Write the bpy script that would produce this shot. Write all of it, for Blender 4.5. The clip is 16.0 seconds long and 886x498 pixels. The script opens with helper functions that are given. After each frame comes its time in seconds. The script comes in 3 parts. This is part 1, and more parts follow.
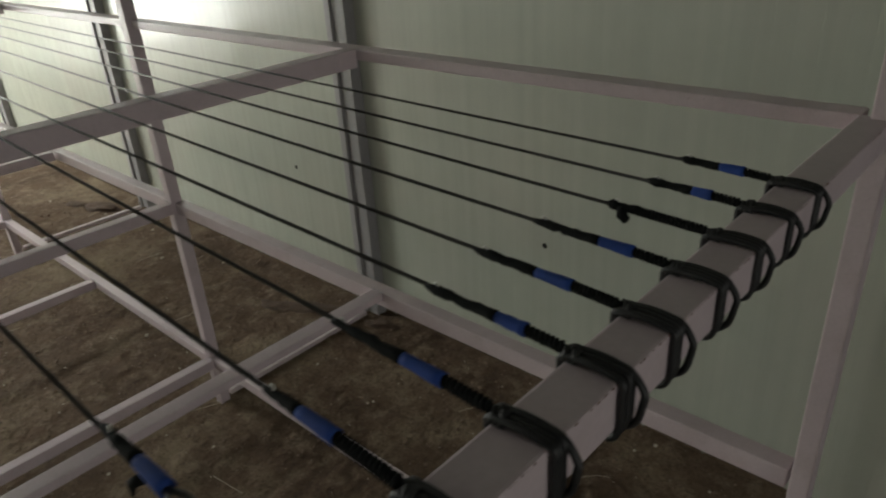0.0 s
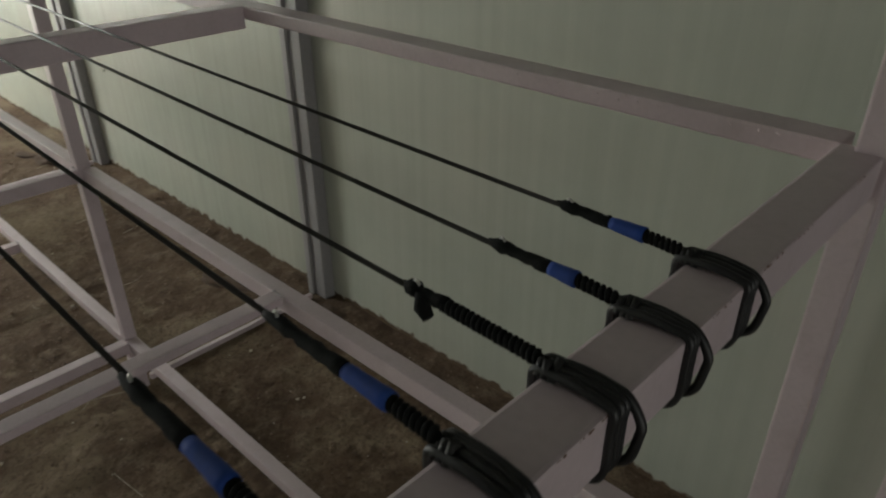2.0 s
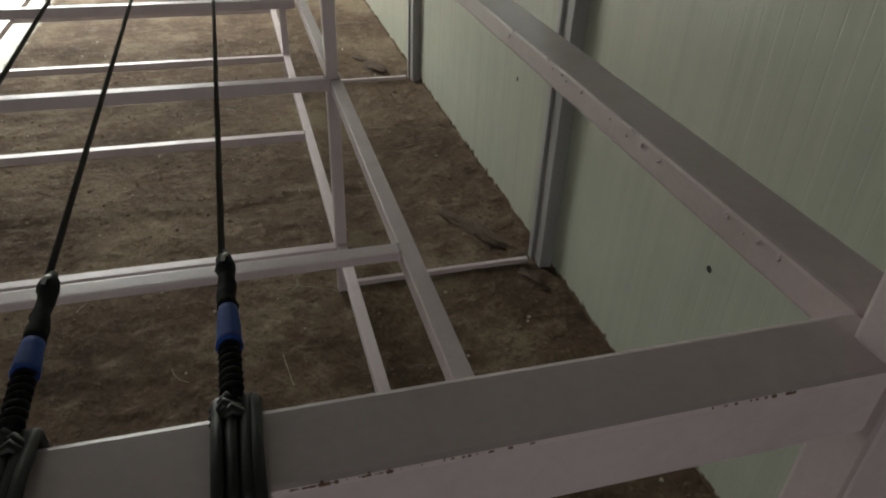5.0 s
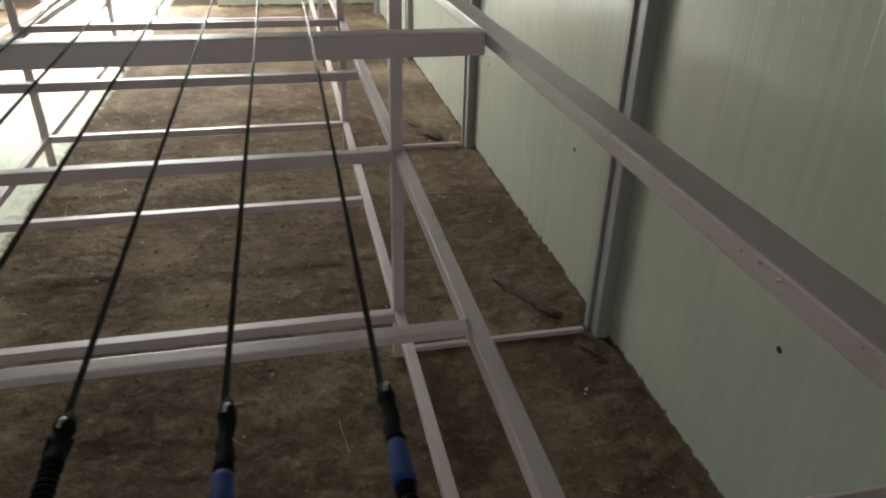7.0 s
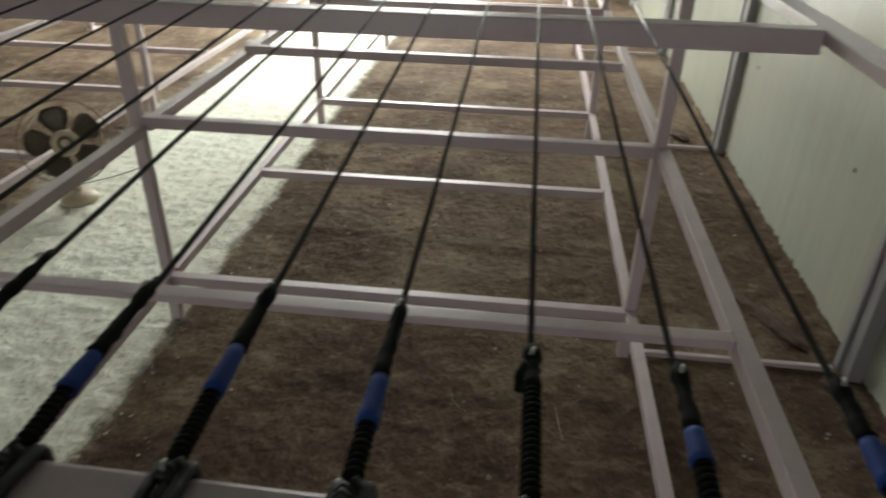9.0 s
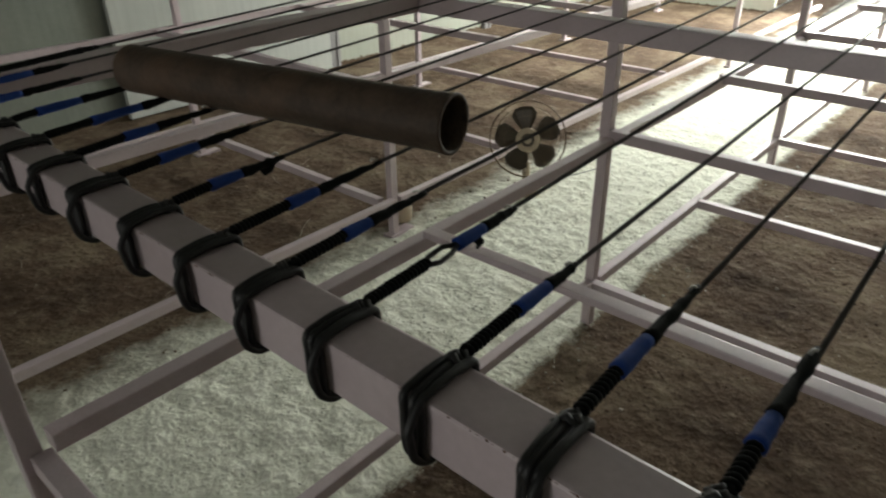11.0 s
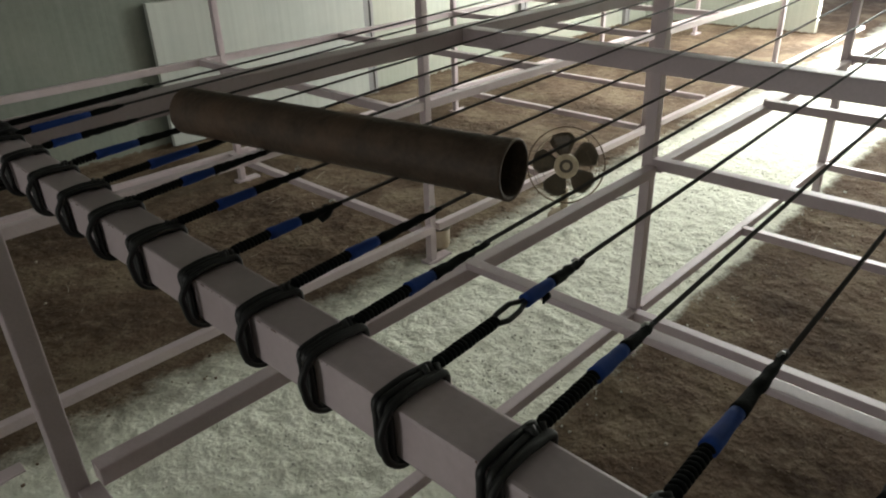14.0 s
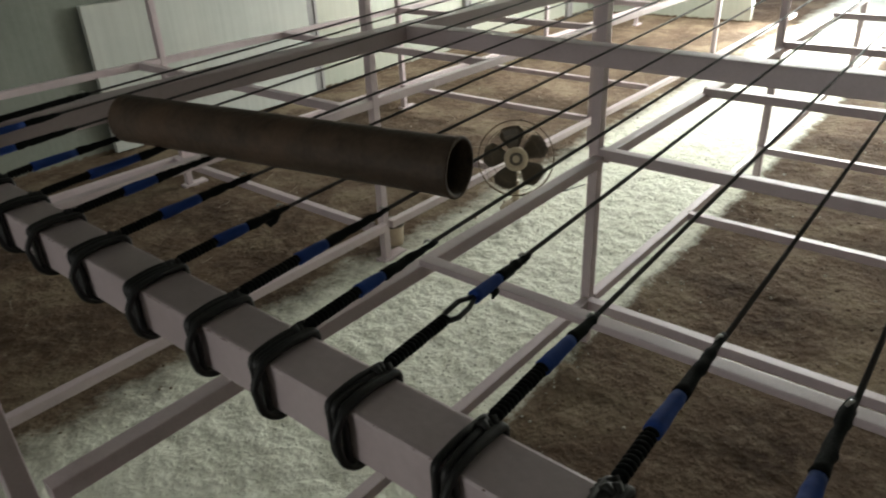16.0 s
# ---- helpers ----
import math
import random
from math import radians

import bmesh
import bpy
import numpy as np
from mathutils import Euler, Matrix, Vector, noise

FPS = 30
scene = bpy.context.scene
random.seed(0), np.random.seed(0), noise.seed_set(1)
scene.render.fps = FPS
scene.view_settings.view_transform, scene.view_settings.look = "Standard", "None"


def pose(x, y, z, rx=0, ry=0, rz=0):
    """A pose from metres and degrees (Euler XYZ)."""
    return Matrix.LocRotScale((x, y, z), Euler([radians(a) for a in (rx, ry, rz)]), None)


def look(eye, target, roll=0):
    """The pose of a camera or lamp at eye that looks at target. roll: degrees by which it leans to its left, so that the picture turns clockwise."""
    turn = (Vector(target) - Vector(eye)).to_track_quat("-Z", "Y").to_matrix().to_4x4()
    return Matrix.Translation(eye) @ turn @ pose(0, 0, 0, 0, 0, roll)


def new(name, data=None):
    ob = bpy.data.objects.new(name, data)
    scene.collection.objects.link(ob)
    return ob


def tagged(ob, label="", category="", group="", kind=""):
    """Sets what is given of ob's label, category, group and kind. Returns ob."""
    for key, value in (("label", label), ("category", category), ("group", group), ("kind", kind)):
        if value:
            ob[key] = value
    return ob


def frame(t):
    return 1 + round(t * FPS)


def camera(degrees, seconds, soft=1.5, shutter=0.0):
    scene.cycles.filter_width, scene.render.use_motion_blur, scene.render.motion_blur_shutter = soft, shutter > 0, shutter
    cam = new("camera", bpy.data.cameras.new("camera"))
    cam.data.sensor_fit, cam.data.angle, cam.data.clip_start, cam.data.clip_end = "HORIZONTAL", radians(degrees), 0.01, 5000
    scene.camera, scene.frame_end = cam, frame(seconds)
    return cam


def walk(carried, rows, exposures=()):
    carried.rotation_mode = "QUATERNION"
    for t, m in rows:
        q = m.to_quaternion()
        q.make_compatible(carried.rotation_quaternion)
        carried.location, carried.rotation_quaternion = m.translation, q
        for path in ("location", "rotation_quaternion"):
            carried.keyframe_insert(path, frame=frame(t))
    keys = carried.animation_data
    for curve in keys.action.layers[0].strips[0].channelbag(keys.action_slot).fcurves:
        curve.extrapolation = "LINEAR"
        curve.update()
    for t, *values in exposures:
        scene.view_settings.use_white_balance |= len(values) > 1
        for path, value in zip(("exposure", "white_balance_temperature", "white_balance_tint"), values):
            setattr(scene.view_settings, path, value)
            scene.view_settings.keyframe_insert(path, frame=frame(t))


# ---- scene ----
cam = camera(64.9, 16.0, soft=2.0, shutter=0.4)
PATH = [
    (0, (1.404, 0.866, 1.829), (0.176, 2.163, 0.929), -3.7),
    (0.5, (1.41, 0.955, 1.82), (0.258, 2.313, 0.908), -3.2),
    (1, (1.39, 1.027, 1.799), (0.302, 2.431, 0.881), -2.7),
    (1.5, (1.367, 1.111, 1.774), (0.301, 2.492, 0.796), -1.6),
    (2, (1.351, 1.2, 1.776), (0.16, 2.467, 0.789), -0.2),
    (2.5, (1.362, 1.297, 1.778), (0.05, 2.41, 0.757), -0.7),
    (3, (1.361, 1.463, 1.758), (-0.153, 2.341, 0.789), 1.5),
    (3.5, (1.389, 1.549, 1.763), (-0.234, 2.064, 0.714), 0.1),
    (4, (1.409, 1.607, 1.766), (-0.209, 2.094, 0.695), -0.0),
    (4.2, (1.406, 1.624, 1.744), (-0.189, 2.093, 0.633), 1.7),
    (6.3, (1.408, 1.633, 1.77), (-0.19, 2.154, 0.687), 3.0),
    (6.5, (1.398, 1.619, 1.77), (-0.233, 2.103, 0.718), 2.4),
    (7, (1.385, 1.574, 1.794), (-0.32, 1.962, 0.823), 1.3),
    (7.5, (1.378, 1.532, 1.796), (-0.35, 1.802, 0.825), 0.4),
    (8, (1.374, 1.498, 1.793), (-0.368, 1.669, 0.826), 0.7),
    (8.5, (1.376, 1.472, 1.784), (-0.368, 1.495, 0.806), -0.1),
    (9, (1.397, 1.433, 1.786), (-0.322, 1.244, 0.781), 1.1),
    (9.5, (1.41, 1.38, 1.785), (-0.233, 0.865, 0.768), 0.9),
    (10, (1.426, 1.33, 1.786), (-0.108, 0.545, 0.771), 0.7),
    (12.3, (1.457, 1.248, 1.819), (0.291, -0.106, 0.922), -2.1),
    (12.5, (1.457, 1.247, 1.817), (0.29, -0.103, 0.914), -2.0),
    (13, (1.461, 1.245, 1.818), (0.267, -0.087, 0.923), -1.7),
    (13.5, (1.453, 1.247, 1.82), (0.192, -0.029, 0.935), -1.8),
    (14, (1.447, 1.235, 1.817), (0.177, -0.019, 0.914), -2.0),
    (14.5, (1.436, 1.235, 1.817), (0.109, 0.046, 0.908), -1.9),
    (15, (1.425, 1.244, 1.821), (0.012, 0.155, 0.916), -0.9),
    (15.5, (1.428, 1.243, 1.822), (0.015, 0.169, 0.901), -1.2),
    (16, (1.446, 1.242, 1.822), (0.096, 0.087, 0.904), -2.6),
]
walk(cam, [(t, look(eye, target, roll)) for t, eye, target, roll in PATH],
     [(0.0, -0.16), (4.2, -0.09), (6.3, -0.08), (10.2, 0.0), (12.3, 0.02), (16.0, 0.02)])

# ---- world, daylight, exposure ----
world = bpy.data.worlds.new("sky")
scene.world = world
world.use_nodes = True
wn = world.node_tree.nodes
sky = wn.new("ShaderNodeTexSky")
sky.sky_type, sky.sun_disc, sky.sun_elevation, sky.sun_rotation = "NISHITA", False, radians(50), radians(200)
wn["Background"].inputs["Strength"].default_value = 0.12
world.node_tree.links.new(sky.outputs["Color"], wn["Background"].inputs["Color"])
scene.view_settings.exposure = 0.0


def area_lamp(name, m, w, h, power, colour):
    d = bpy.data.lights.new(name, "AREA")
    d.shape, d.size, d.size_y, d.energy, d.color = "RECTANGLE", w, h, power, colour
    ob = new(name, d)
    ob.matrix_world = m
    return ob


area_lamp("far_doorway_daylight", look((-9.05, -0.6, 1.75), (0, -0.6, 1.2)), 2.6, 3.2, 480, (0.975, 0.99, 0.915))
area_lamp("roof_light_daylight", look((-6.9, -0.9, 4.66), (-6.89, -0.9, 0.0)), 3.4, 6.2, 960, (0.97, 0.995, 0.915))
area_lamp("near_doorway_daylight", look((8.85, -0.5, 1.2), (0, -0.4, 1.2)), 1.8, 2.1, 100, (0.98, 0.98, 0.93))

# ---- materials ----
def mat(name, base, rough=0.6, metal=0.0, vary=0.15, scale=6.0, fine=60.0, bump=0.1, stain=None, stain_amt=0.0, stain_scale=3.0, depth=0.002, spec=0.5, streak=0.0, splash=None):
    m = bpy.data.materials.new(name)
    m.use_nodes = True
    n, l = m.node_tree.nodes, m.node_tree.links
    b = n["Principled BSDF"]
    b.inputs["Metallic"].default_value = metal
    b.inputs["Specular IOR Level"].default_value = spec
    geo = n.new("ShaderNodeNewGeometry")
    big, small = n.new("ShaderNodeTexNoise"), n.new("ShaderNodeTexNoise")
    for t, sc, det in ((big, scale, 6), (small, fine, 5)):
        t.inputs["Scale"].default_value, t.inputs["Detail"].default_value = sc, det
        l.new(geo.outputs["Position"], t.inputs["Vector"])
    ramp = n.new("ShaderNodeValToRGB")
    lo, hi = [c * (1 - vary) for c in base], [min(1, c * (1 + vary)) for c in base]
    ramp.color_ramp.elements[0].position, ramp.color_ramp.elements[1].position = 0.3, 0.7
    ramp.color_ramp.elements[0].color, ramp.color_ramp.elements[1].color = (*lo, 1), (*hi, 1)
    mixn = n.new("ShaderNodeMix")
    mixn.inputs["Factor"].default_value = 0.4
    l.new(big.outputs["Fac"], mixn.inputs["A"])
    l.new(small.outputs["Fac"], mixn.inputs["B"])
    l.new(mixn.outputs["Result"], ramp.inputs["Fac"])
    out = ramp.outputs["Color"]
    if stain:
        st = n.new("ShaderNodeTexNoise")
        st.inputs["Scale"].default_value, st.inputs["Detail"].default_value, st.inputs["Roughness"].default_value = stain_scale, (3 if streak else 8), (0.45 if streak else 0.65)
        l.new(geo.outputs["Position"], st.inputs["Vector"])
        sr = n.new("ShaderNodeValToRGB")
        sr.color_ramp.elements[0].position, sr.color_ramp.elements[1].position = (0.42, 0.85) if streak else (0.52, 0.72)
        sr.color_ramp.elements[1].color = (stain_amt, stain_amt, stain_amt, 1)
        l.new(st.outputs["Fac"], sr.inputs["Fac"])
        mx = n.new("ShaderNodeMix")
        mx.data_type = "RGBA"
        l.new(sr.outputs["Color"], mx.inputs["Factor"])
        l.new(out, mx.inputs["A"])
        mx.inputs["B"].default_value = (*stain, 1)
        out = mx.outputs["Result"]
    if streak:
        # upright streaks and runs
        mp = n.new("ShaderNodeMapping")
        mp.inputs["Scale"].default_value = (26, 26, 0.5)
        l.new(geo.outputs["Position"], mp.inputs["Vector"])
        sn = n.new("ShaderNodeTexNoise")
        sn.inputs["Scale"].default_value, sn.inputs["Detail"].default_value = 1.0, 5
        l.new(mp.outputs["Vector"], sn.inputs["Vector"])
        sr = n.new("ShaderNodeMapRange")
        sr.inputs["From Min"].default_value, sr.inputs["From Max"].default_value = 0.35, 0.65
        sr.inputs["To Min"].default_value, sr.inputs["To Max"].default_value = 1 - streak, 1 + streak
        l.new(sn.outputs["Fac"], sr.inputs["Value"])
        mu = n.new("ShaderNodeVectorMath")
        mu.operation = "SCALE"
        l.new(out, mu.inputs[0])
        l.new(sr.outputs["Result"], mu.inputs["Scale"])
        out = mu.outputs["Vector"]
        relief = sn.outputs["Fac"]
    if splash:
        # soil splashed over the foot of the sheet, with a ragged upper edge
        sep = n.new("ShaderNodeSeparateXYZ")
        l.new(geo.outputs["Position"], sep.inputs[0])
        wn_ = n.new("ShaderNodeTexNoise")
        wn_.inputs["Scale"].default_value, wn_.inputs["Detail"].default_value = 22.0, 8
        l.new(geo.outputs["Position"], wn_.inputs["Vector"])
        hh = n.new("ShaderNodeMath")
        hh.operation = "MULTIPLY_ADD"
        hh.inputs[1].default_value, hh.inputs[2].default_value = -0.08, 0.03
        l.new(wn_.outputs["Fac"], hh.inputs[0])
        ad = n.new("ShaderNodeMath")
        ad.operation = "ADD"
        l.new(sep.outputs["Z"], ad.inputs[0])
        l.new(hh.outputs[0], ad.inputs[1])
        er = n.new("ShaderNodeMapRange")
        er.inputs["From Min"].default_value, er.inputs["From Max"].default_value = 0.012, 0.0
        l.new(ad.outputs[0], er.inputs["Value"])
        mx = n.new("ShaderNodeMix")
        mx.data_type = "RGBA"
        l.new(er.outputs["Result"], mx.inputs["Factor"])
        l.new(out, mx.inputs["A"])
        mx.inputs["B"].default_value = (*splash, 1)
        out = mx.outputs["Result"]
    l.new(out, b.inputs["Base Color"])
    rr = n.new("ShaderNodeMapRange")
    rr.inputs["To Min"].default_value, rr.inputs["To Max"].default_value = max(0.03, rough - 0.12), min(1, rough + 0.12)
    l.new(mixn.outputs["Result"], rr.inputs["Value"])
    l.new(rr.outputs["Result"], b.inputs["Roughness"])
    bp = n.new("ShaderNodeBump")
    bp.inputs["Strength"].default_value, bp.inputs["Distance"].default_value = bump, depth
    l.new(small.outputs["Fac"], bp.inputs["Height"])
    if streak:
        ripple = n.new("ShaderNodeBump")
        ripple.inputs["Strength"].default_value, ripple.inputs["Distance"].default_value = 0.5, 0.0022
        l.new(relief, ripple.inputs["Height"])
        l.new(ripple.outputs["Normal"], bp.inputs["Normal"])
    l.new(bp.outputs["Normal"], b.inputs["Normal"])
    return m


STEEL = mat("primer_painted_steel", (0.545, 0.455, 0.48), 0.36, 0.0, 0.10, 5, 160, 0.25, (0.33, 0.26, 0.25), 0.35, 9, 0.001)
WELD = mat("weld_slag", (0.42, 0.38, 0.39), 0.5, 0.3, 0.2, 40, 200, 0.4)
COLUMN = mat("grey_column_paint", (0.27, 0.26, 0.265), 0.4, 0.0, 0.15, 3, 90, 0.15, (0.30, 0.28, 0.27), 0.4, 5, 0.001)
PANEL = mat("pale_green_panel", (0.42, 0.443, 0.38), 0.22, 0.0, 0.05, 1.3, 14, 0.03, (0.47, 0.41, 0.35), 0.4, 1.3, 0.001, 0.8, 0.04, (0.12, 0.085, 0.058))
# darker panel copy: the dim light on the near west wall is in its colour
PANEL_SHADED = mat("shaded_grey_panel", (0.20, 0.218, 0.19), 0.4, 0.0, 0.14, 2.2, 30, 0.05, (0.27, 0.26, 0.22), 0.4, 1.6, 0.001, 0.4, 0.05, (0.13, 0.095, 0.065))
LINE = mat("black_braided_line", (0.016, 0.014, 0.012), 0.36, 0.0, 0.2, 50, 900, 0.5, None, 0, 3, 0.0004, 0.8)
CORD = mat("black_elastic_cord", (0.012, 0.012, 0.013), 0.5, 0.0, 0.2, 50, 900, 0.4, None, 0, 3, 0.0004, 0.5)
SLEEVE = mat("black_wrapped_tape", (0.009, 0.010, 0.010), 0.8, 0.0, 0.3, 60, 500, 0.5, None, 0, 3, 0.0008, 0.15)
TAPE = mat("blue_tape", (0.008, 0.05, 0.27), 0.75, 0.0, 0.2, 60, 300, 0.3, (0.012, 0.04, 0.2), 0.5, 50, 0.0005)
CHROME = mat("bare_wire", (0.55, 0.55, 0.53), 0.3, 0.9, 0.1, 50, 200, 0.1)
RUST = mat("dark_rusted_pipe", (0.070, 0.048, 0.034), 0.62, 0.0, 0.45, 22, 150, 0.7, (0.14, 0.085, 0.052), 0.6, 9, 0.002, 0.28)
BEIGE = mat("aged_cream_plastic", (0.44, 0.36, 0.26), 0.45, 0.0, 0.1, 12, 90, 0.1, (0.25, 0.19, 0.13), 0.5, 8)
BLADE = mat("dark_fan_blade", (0.085, 0.068, 0.048), 0.4, 0.0, 0.2, 12, 90, 0.1)
WIRE = mat("dark_brown_wire", (0.13, 0.09, 0.058), 0.45, 0.3, 0.2, 12, 90, 0.1)
CEIL = mat("ceiling_sheet", (0.20, 0.21, 0.195), 0.5, 0.0, 0.08, 1, 20, 0.1)
DOOR = mat("dark_door_sheet", (0.045, 0.05, 0.045), 0.5, 0.0, 0.2, 2, 60, 0.1)
HOLE = mat("dark_screw_hole", (0.02, 0.018, 0.015), 0.9, 0.0, 0.2, 40, 200, 0.1)
CLOD = mat("dark_soil_clod", (0.085, 0.055, 0.038), 0.95, 0.0, 0.35, 20, 120, 0.8, None, 0, 3, 0.006)
SHEET = mat("white_faced_board", (0.46, 0.48, 0.45), 0.45, 0.0, 0.05, 2, 14, 0.03, (0.52, 0.50, 0.45), 0.35, 2.0, 0.001, 0.5, 0.05)


def ground_material():
    m = bpy.data.materials.new("soil_and_lime")
    m.use_nodes = True
    n, l = m.node_tree.nodes, m.node_tree.links
    b = n["Principled BSDF"]
    b.inputs["Roughness"].default_value = 0.92
    b.inputs["Specular IOR Level"].default_value = 0.2
    geo = n.new("ShaderNodeNewGeometry")

    def noise_tex(sc, det, rough=0.6):
        t = n.new("ShaderNodeTexNoise")
        t.inputs["Scale"].default_value, t.inputs["Detail"].default_value, t.inputs["Roughness"].default_value = sc, det, rough
        l.new(geo.outputs["Position"], t.inputs["Vector"])
        return t.outputs["Fac"]

    def ramp(src, *stops):
        r = n.new("ShaderNodeValToRGB")
        e = r.color_ramp.elements
        while len(e) < len(stops):
            e.new(0.5)
        for el, (p, c) in zip(e, stops):
            el.position, el.color = p, (*c, 1)
        l.new(src, r.inputs["Fac"])
        return r.outputs["Color"]

    def math_node(op, a, bb=None):
        k = n.new("ShaderNodeMath")
        k.operation = op
        for i, v in enumerate((a, bb)):
            if v is None:
                continue
            if isinstance(v, (int, float)):
                k.inputs[i].default_value = v
            else:
                l.new(v, k.inputs[i])
        return k.outputs[0]

    def mix(f, a, c):
        k = n.new("ShaderNodeMix")
        k.data_type = "RGBA"
        for name, v in (("Factor", f), ("A", a), ("B", c)):
            if isinstance(v, tuple):
                k.inputs[name].default_value = v
            else:
                l.new(v, k.inputs[name])
        return k.outputs["Result"]

    broad, mid, fine = noise_tex(1.6, 6), noise_tex(9, 8, 0.65), noise_tex(70, 6, 0.7)
    soil = ramp(broad, (0.36, (0.070, 0.044, 0.029)), (0.5, (0.112, 0.074, 0.049)), (0.64, (0.205, 0.155, 0.105)))
    soil = mix(ramp(mid, (0.50, (0, 0, 0)), (0.70, (0.55, 0.55, 0.55))), soil, (0.28, 0.22, 0.155, 1))
    soil = mix(ramp(fine, (0.34, (0.6, 0.6, 0.6)), (0.50, (0, 0, 0))), soil, (0.045, 0.028, 0.019, 1))
    grain = noise_tex(30, 4, 0.7)
    soil = mix(ramp(grain, (0.55, (0, 0, 0)), (0.70, (0.28, 0.28, 0.28))), soil, (0.26, 0.205, 0.14, 1))
    soil = mix(ramp(grain, (0.30, (0.3, 0.3, 0.3)), (0.44, (0, 0, 0))), soil, (0.042, 0.025, 0.017, 1))
    specks = ramp(noise_tex(38, 2, 0.5), (0.74, (0, 0, 0)), (0.78, (0.7, 0.7, 0.7)))
    soil = mix(specks, soil, (0.42, 0.38, 0.32, 1))
    lime = ramp(mid, (0.3, (0.66, 0.665, 0.565)), (0.5, (0.76, 0.765, 0.66)), (0.72, (0.80, 0.80, 0.71)))
    lime = mix(ramp(grain, (0.30, (0.14, 0.14, 0.14)), (0.42, (0, 0, 0))), lime, (0.50, 0.48, 0.38, 1))
    lime = mix(ramp(fine, (0.28, (0.18, 0.18, 0.18)), (0.42, (0, 0, 0))), lime, (0.48, 0.46, 0.37, 1))
    sep = n.new("ShaderNodeSeparateXYZ")
    l.new(geo.outputs["Position"], sep.inputs[0])
    wob = math_node("MULTIPLY", math_node("SUBTRACT", mid, 0.5), 0.16)
    wob2 = math_node("MULTIPLY", math_node("SUBTRACT", fine, 0.5), 0.09)
    y = math_node("ADD", math_node("ADD", sep.outputs["Y"], wob), wob2)
    # clean edge beside the cord rack, dusty ragged edge under the empty rack
    dusty = math_node("ADD", sep.outputs["Y"], math_node("MULTIPLY", math_node("SUBTRACT", noise_tex(4, 7, 0.7), 0.5), 0.55))

    def edge_of(src, lo, hi):
        k = n.new("ShaderNodeMapRange")
        k.inputs["From Min"].default_value, k.inputs["From Max"].default_value = lo, hi
        l.new(src, k.inputs["Value"])
        return k.outputs["Result"]

    aisle = math_node("MULTIPLY", edge_of(y, 0.065, 0.01), edge_of(dusty, -1.40, -1.18))
    col = mix(aisle, soil, lime)
    l.new(col, b.inputs["Base Color"])
    bp = n.new("ShaderNodeBump")
    bp.inputs["Strength"].default_value, bp.inputs["Distance"].default_value = 0.85, 0.011
    crumb = math_node("MULTIPLY", noise_tex(46, 2, 0.4), 0.75)
    hsum = math_node("ADD", math_node("ADD", math_node("MULTIPLY", mid, 0.8), math_node("MULTIPLY", fine, 0.38)), math_node("ADD", math_node("MULTIPLY", noise_tex(21, 2, 0.4), 1.5), crumb))
    l.new(hsum, bp.inputs["Height"])
    l.new(bp.outputs["Normal"], b.inputs["Normal"])
    return m


GROUND = ground_material()


# ---- builders ----
def finish(name, bm, material, parent=None, label="", smooth=False):
    me = bpy.data.meshes.new(name)
    bmesh.ops.recalc_face_normals(bm, faces=bm.faces)
    bm.to_mesh(me)
    bm.free()
    me.materials.append(material)
    if smooth:
        me.polygons.foreach_set("use_smooth", [True] * len(me.polygons))
    ob = new(name, me)
    if parent is not None:
        ob.parent = parent
    if label:
        ob["label"] = label
    return ob


def part(name, bm, material, parent, label="", smooth=False):
    return finish(name, bm, material, parent, label, smooth)


def thing(name, label, category, group="", kind="", at=(0, 0, 0)):
    ob = new(name)
    ob.location = at
    return tagged(ob, label, category, group, kind)


def box(x0, x1, y0, y1, z0, z1, bevel=0.0, bm=None):
    bm = bm or bmesh.new()
    g = bmesh.ops.create_cube(bm, size=1)
    bmesh.ops.transform(bm, matrix=Matrix.Translation(((x0 + x1) / 2, (y0 + y1) / 2, (z0 + z1) / 2)) @ Matrix.Diagonal((x1 - x0, y1 - y0, z1 - z0, 1)), verts=g["verts"])
    if bevel:
        edges = list({e for v in g["verts"] for e in v.link_edges})
        bmesh.ops.bevel(bm, geom=edges, offset=bevel, segments=2, affect="EDGES", profile=0.6)
    return bm


def sweep(bm, pts, radii, sides=8, cap=True):
    """A round tube along pts, with a radius for each point or one for all."""
    pts = [Vector(p) for p in pts]
    if not isinstance(radii, (list, tuple)):
        radii = [radii] * len(pts)
    up = Vector((0, 0, 1))
    rings, side = [], None
    for i, p in enumerate(pts):
        d = (pts[min(i + 1, len(pts) - 1)] - pts[max(i - 1, 0)]).normalized()
        if side is None:
            side = d.cross(up)
            if side.length < 1e-3:
                side = d.cross(Vector((1, 0, 0)))
        side = (side - d * side.dot(d)).normalized()
        o = d.cross(side)
        rings.append([bm.verts.new(p + radii[i] * (math.cos(a) * side + math.sin(a) * o)) for a in [2 * math.pi * k / sides for k in range(sides)]])
    for a, b in zip(rings, rings[1:]):
        for k in range(sides):
            bm.faces.new((a[k], a[(k + 1) % sides], b[(k + 1) % sides], b[k]))
    if cap:
        bm.faces.new(rings[0])
        bm.faces.new(list(reversed(rings[-1])))
    return bm


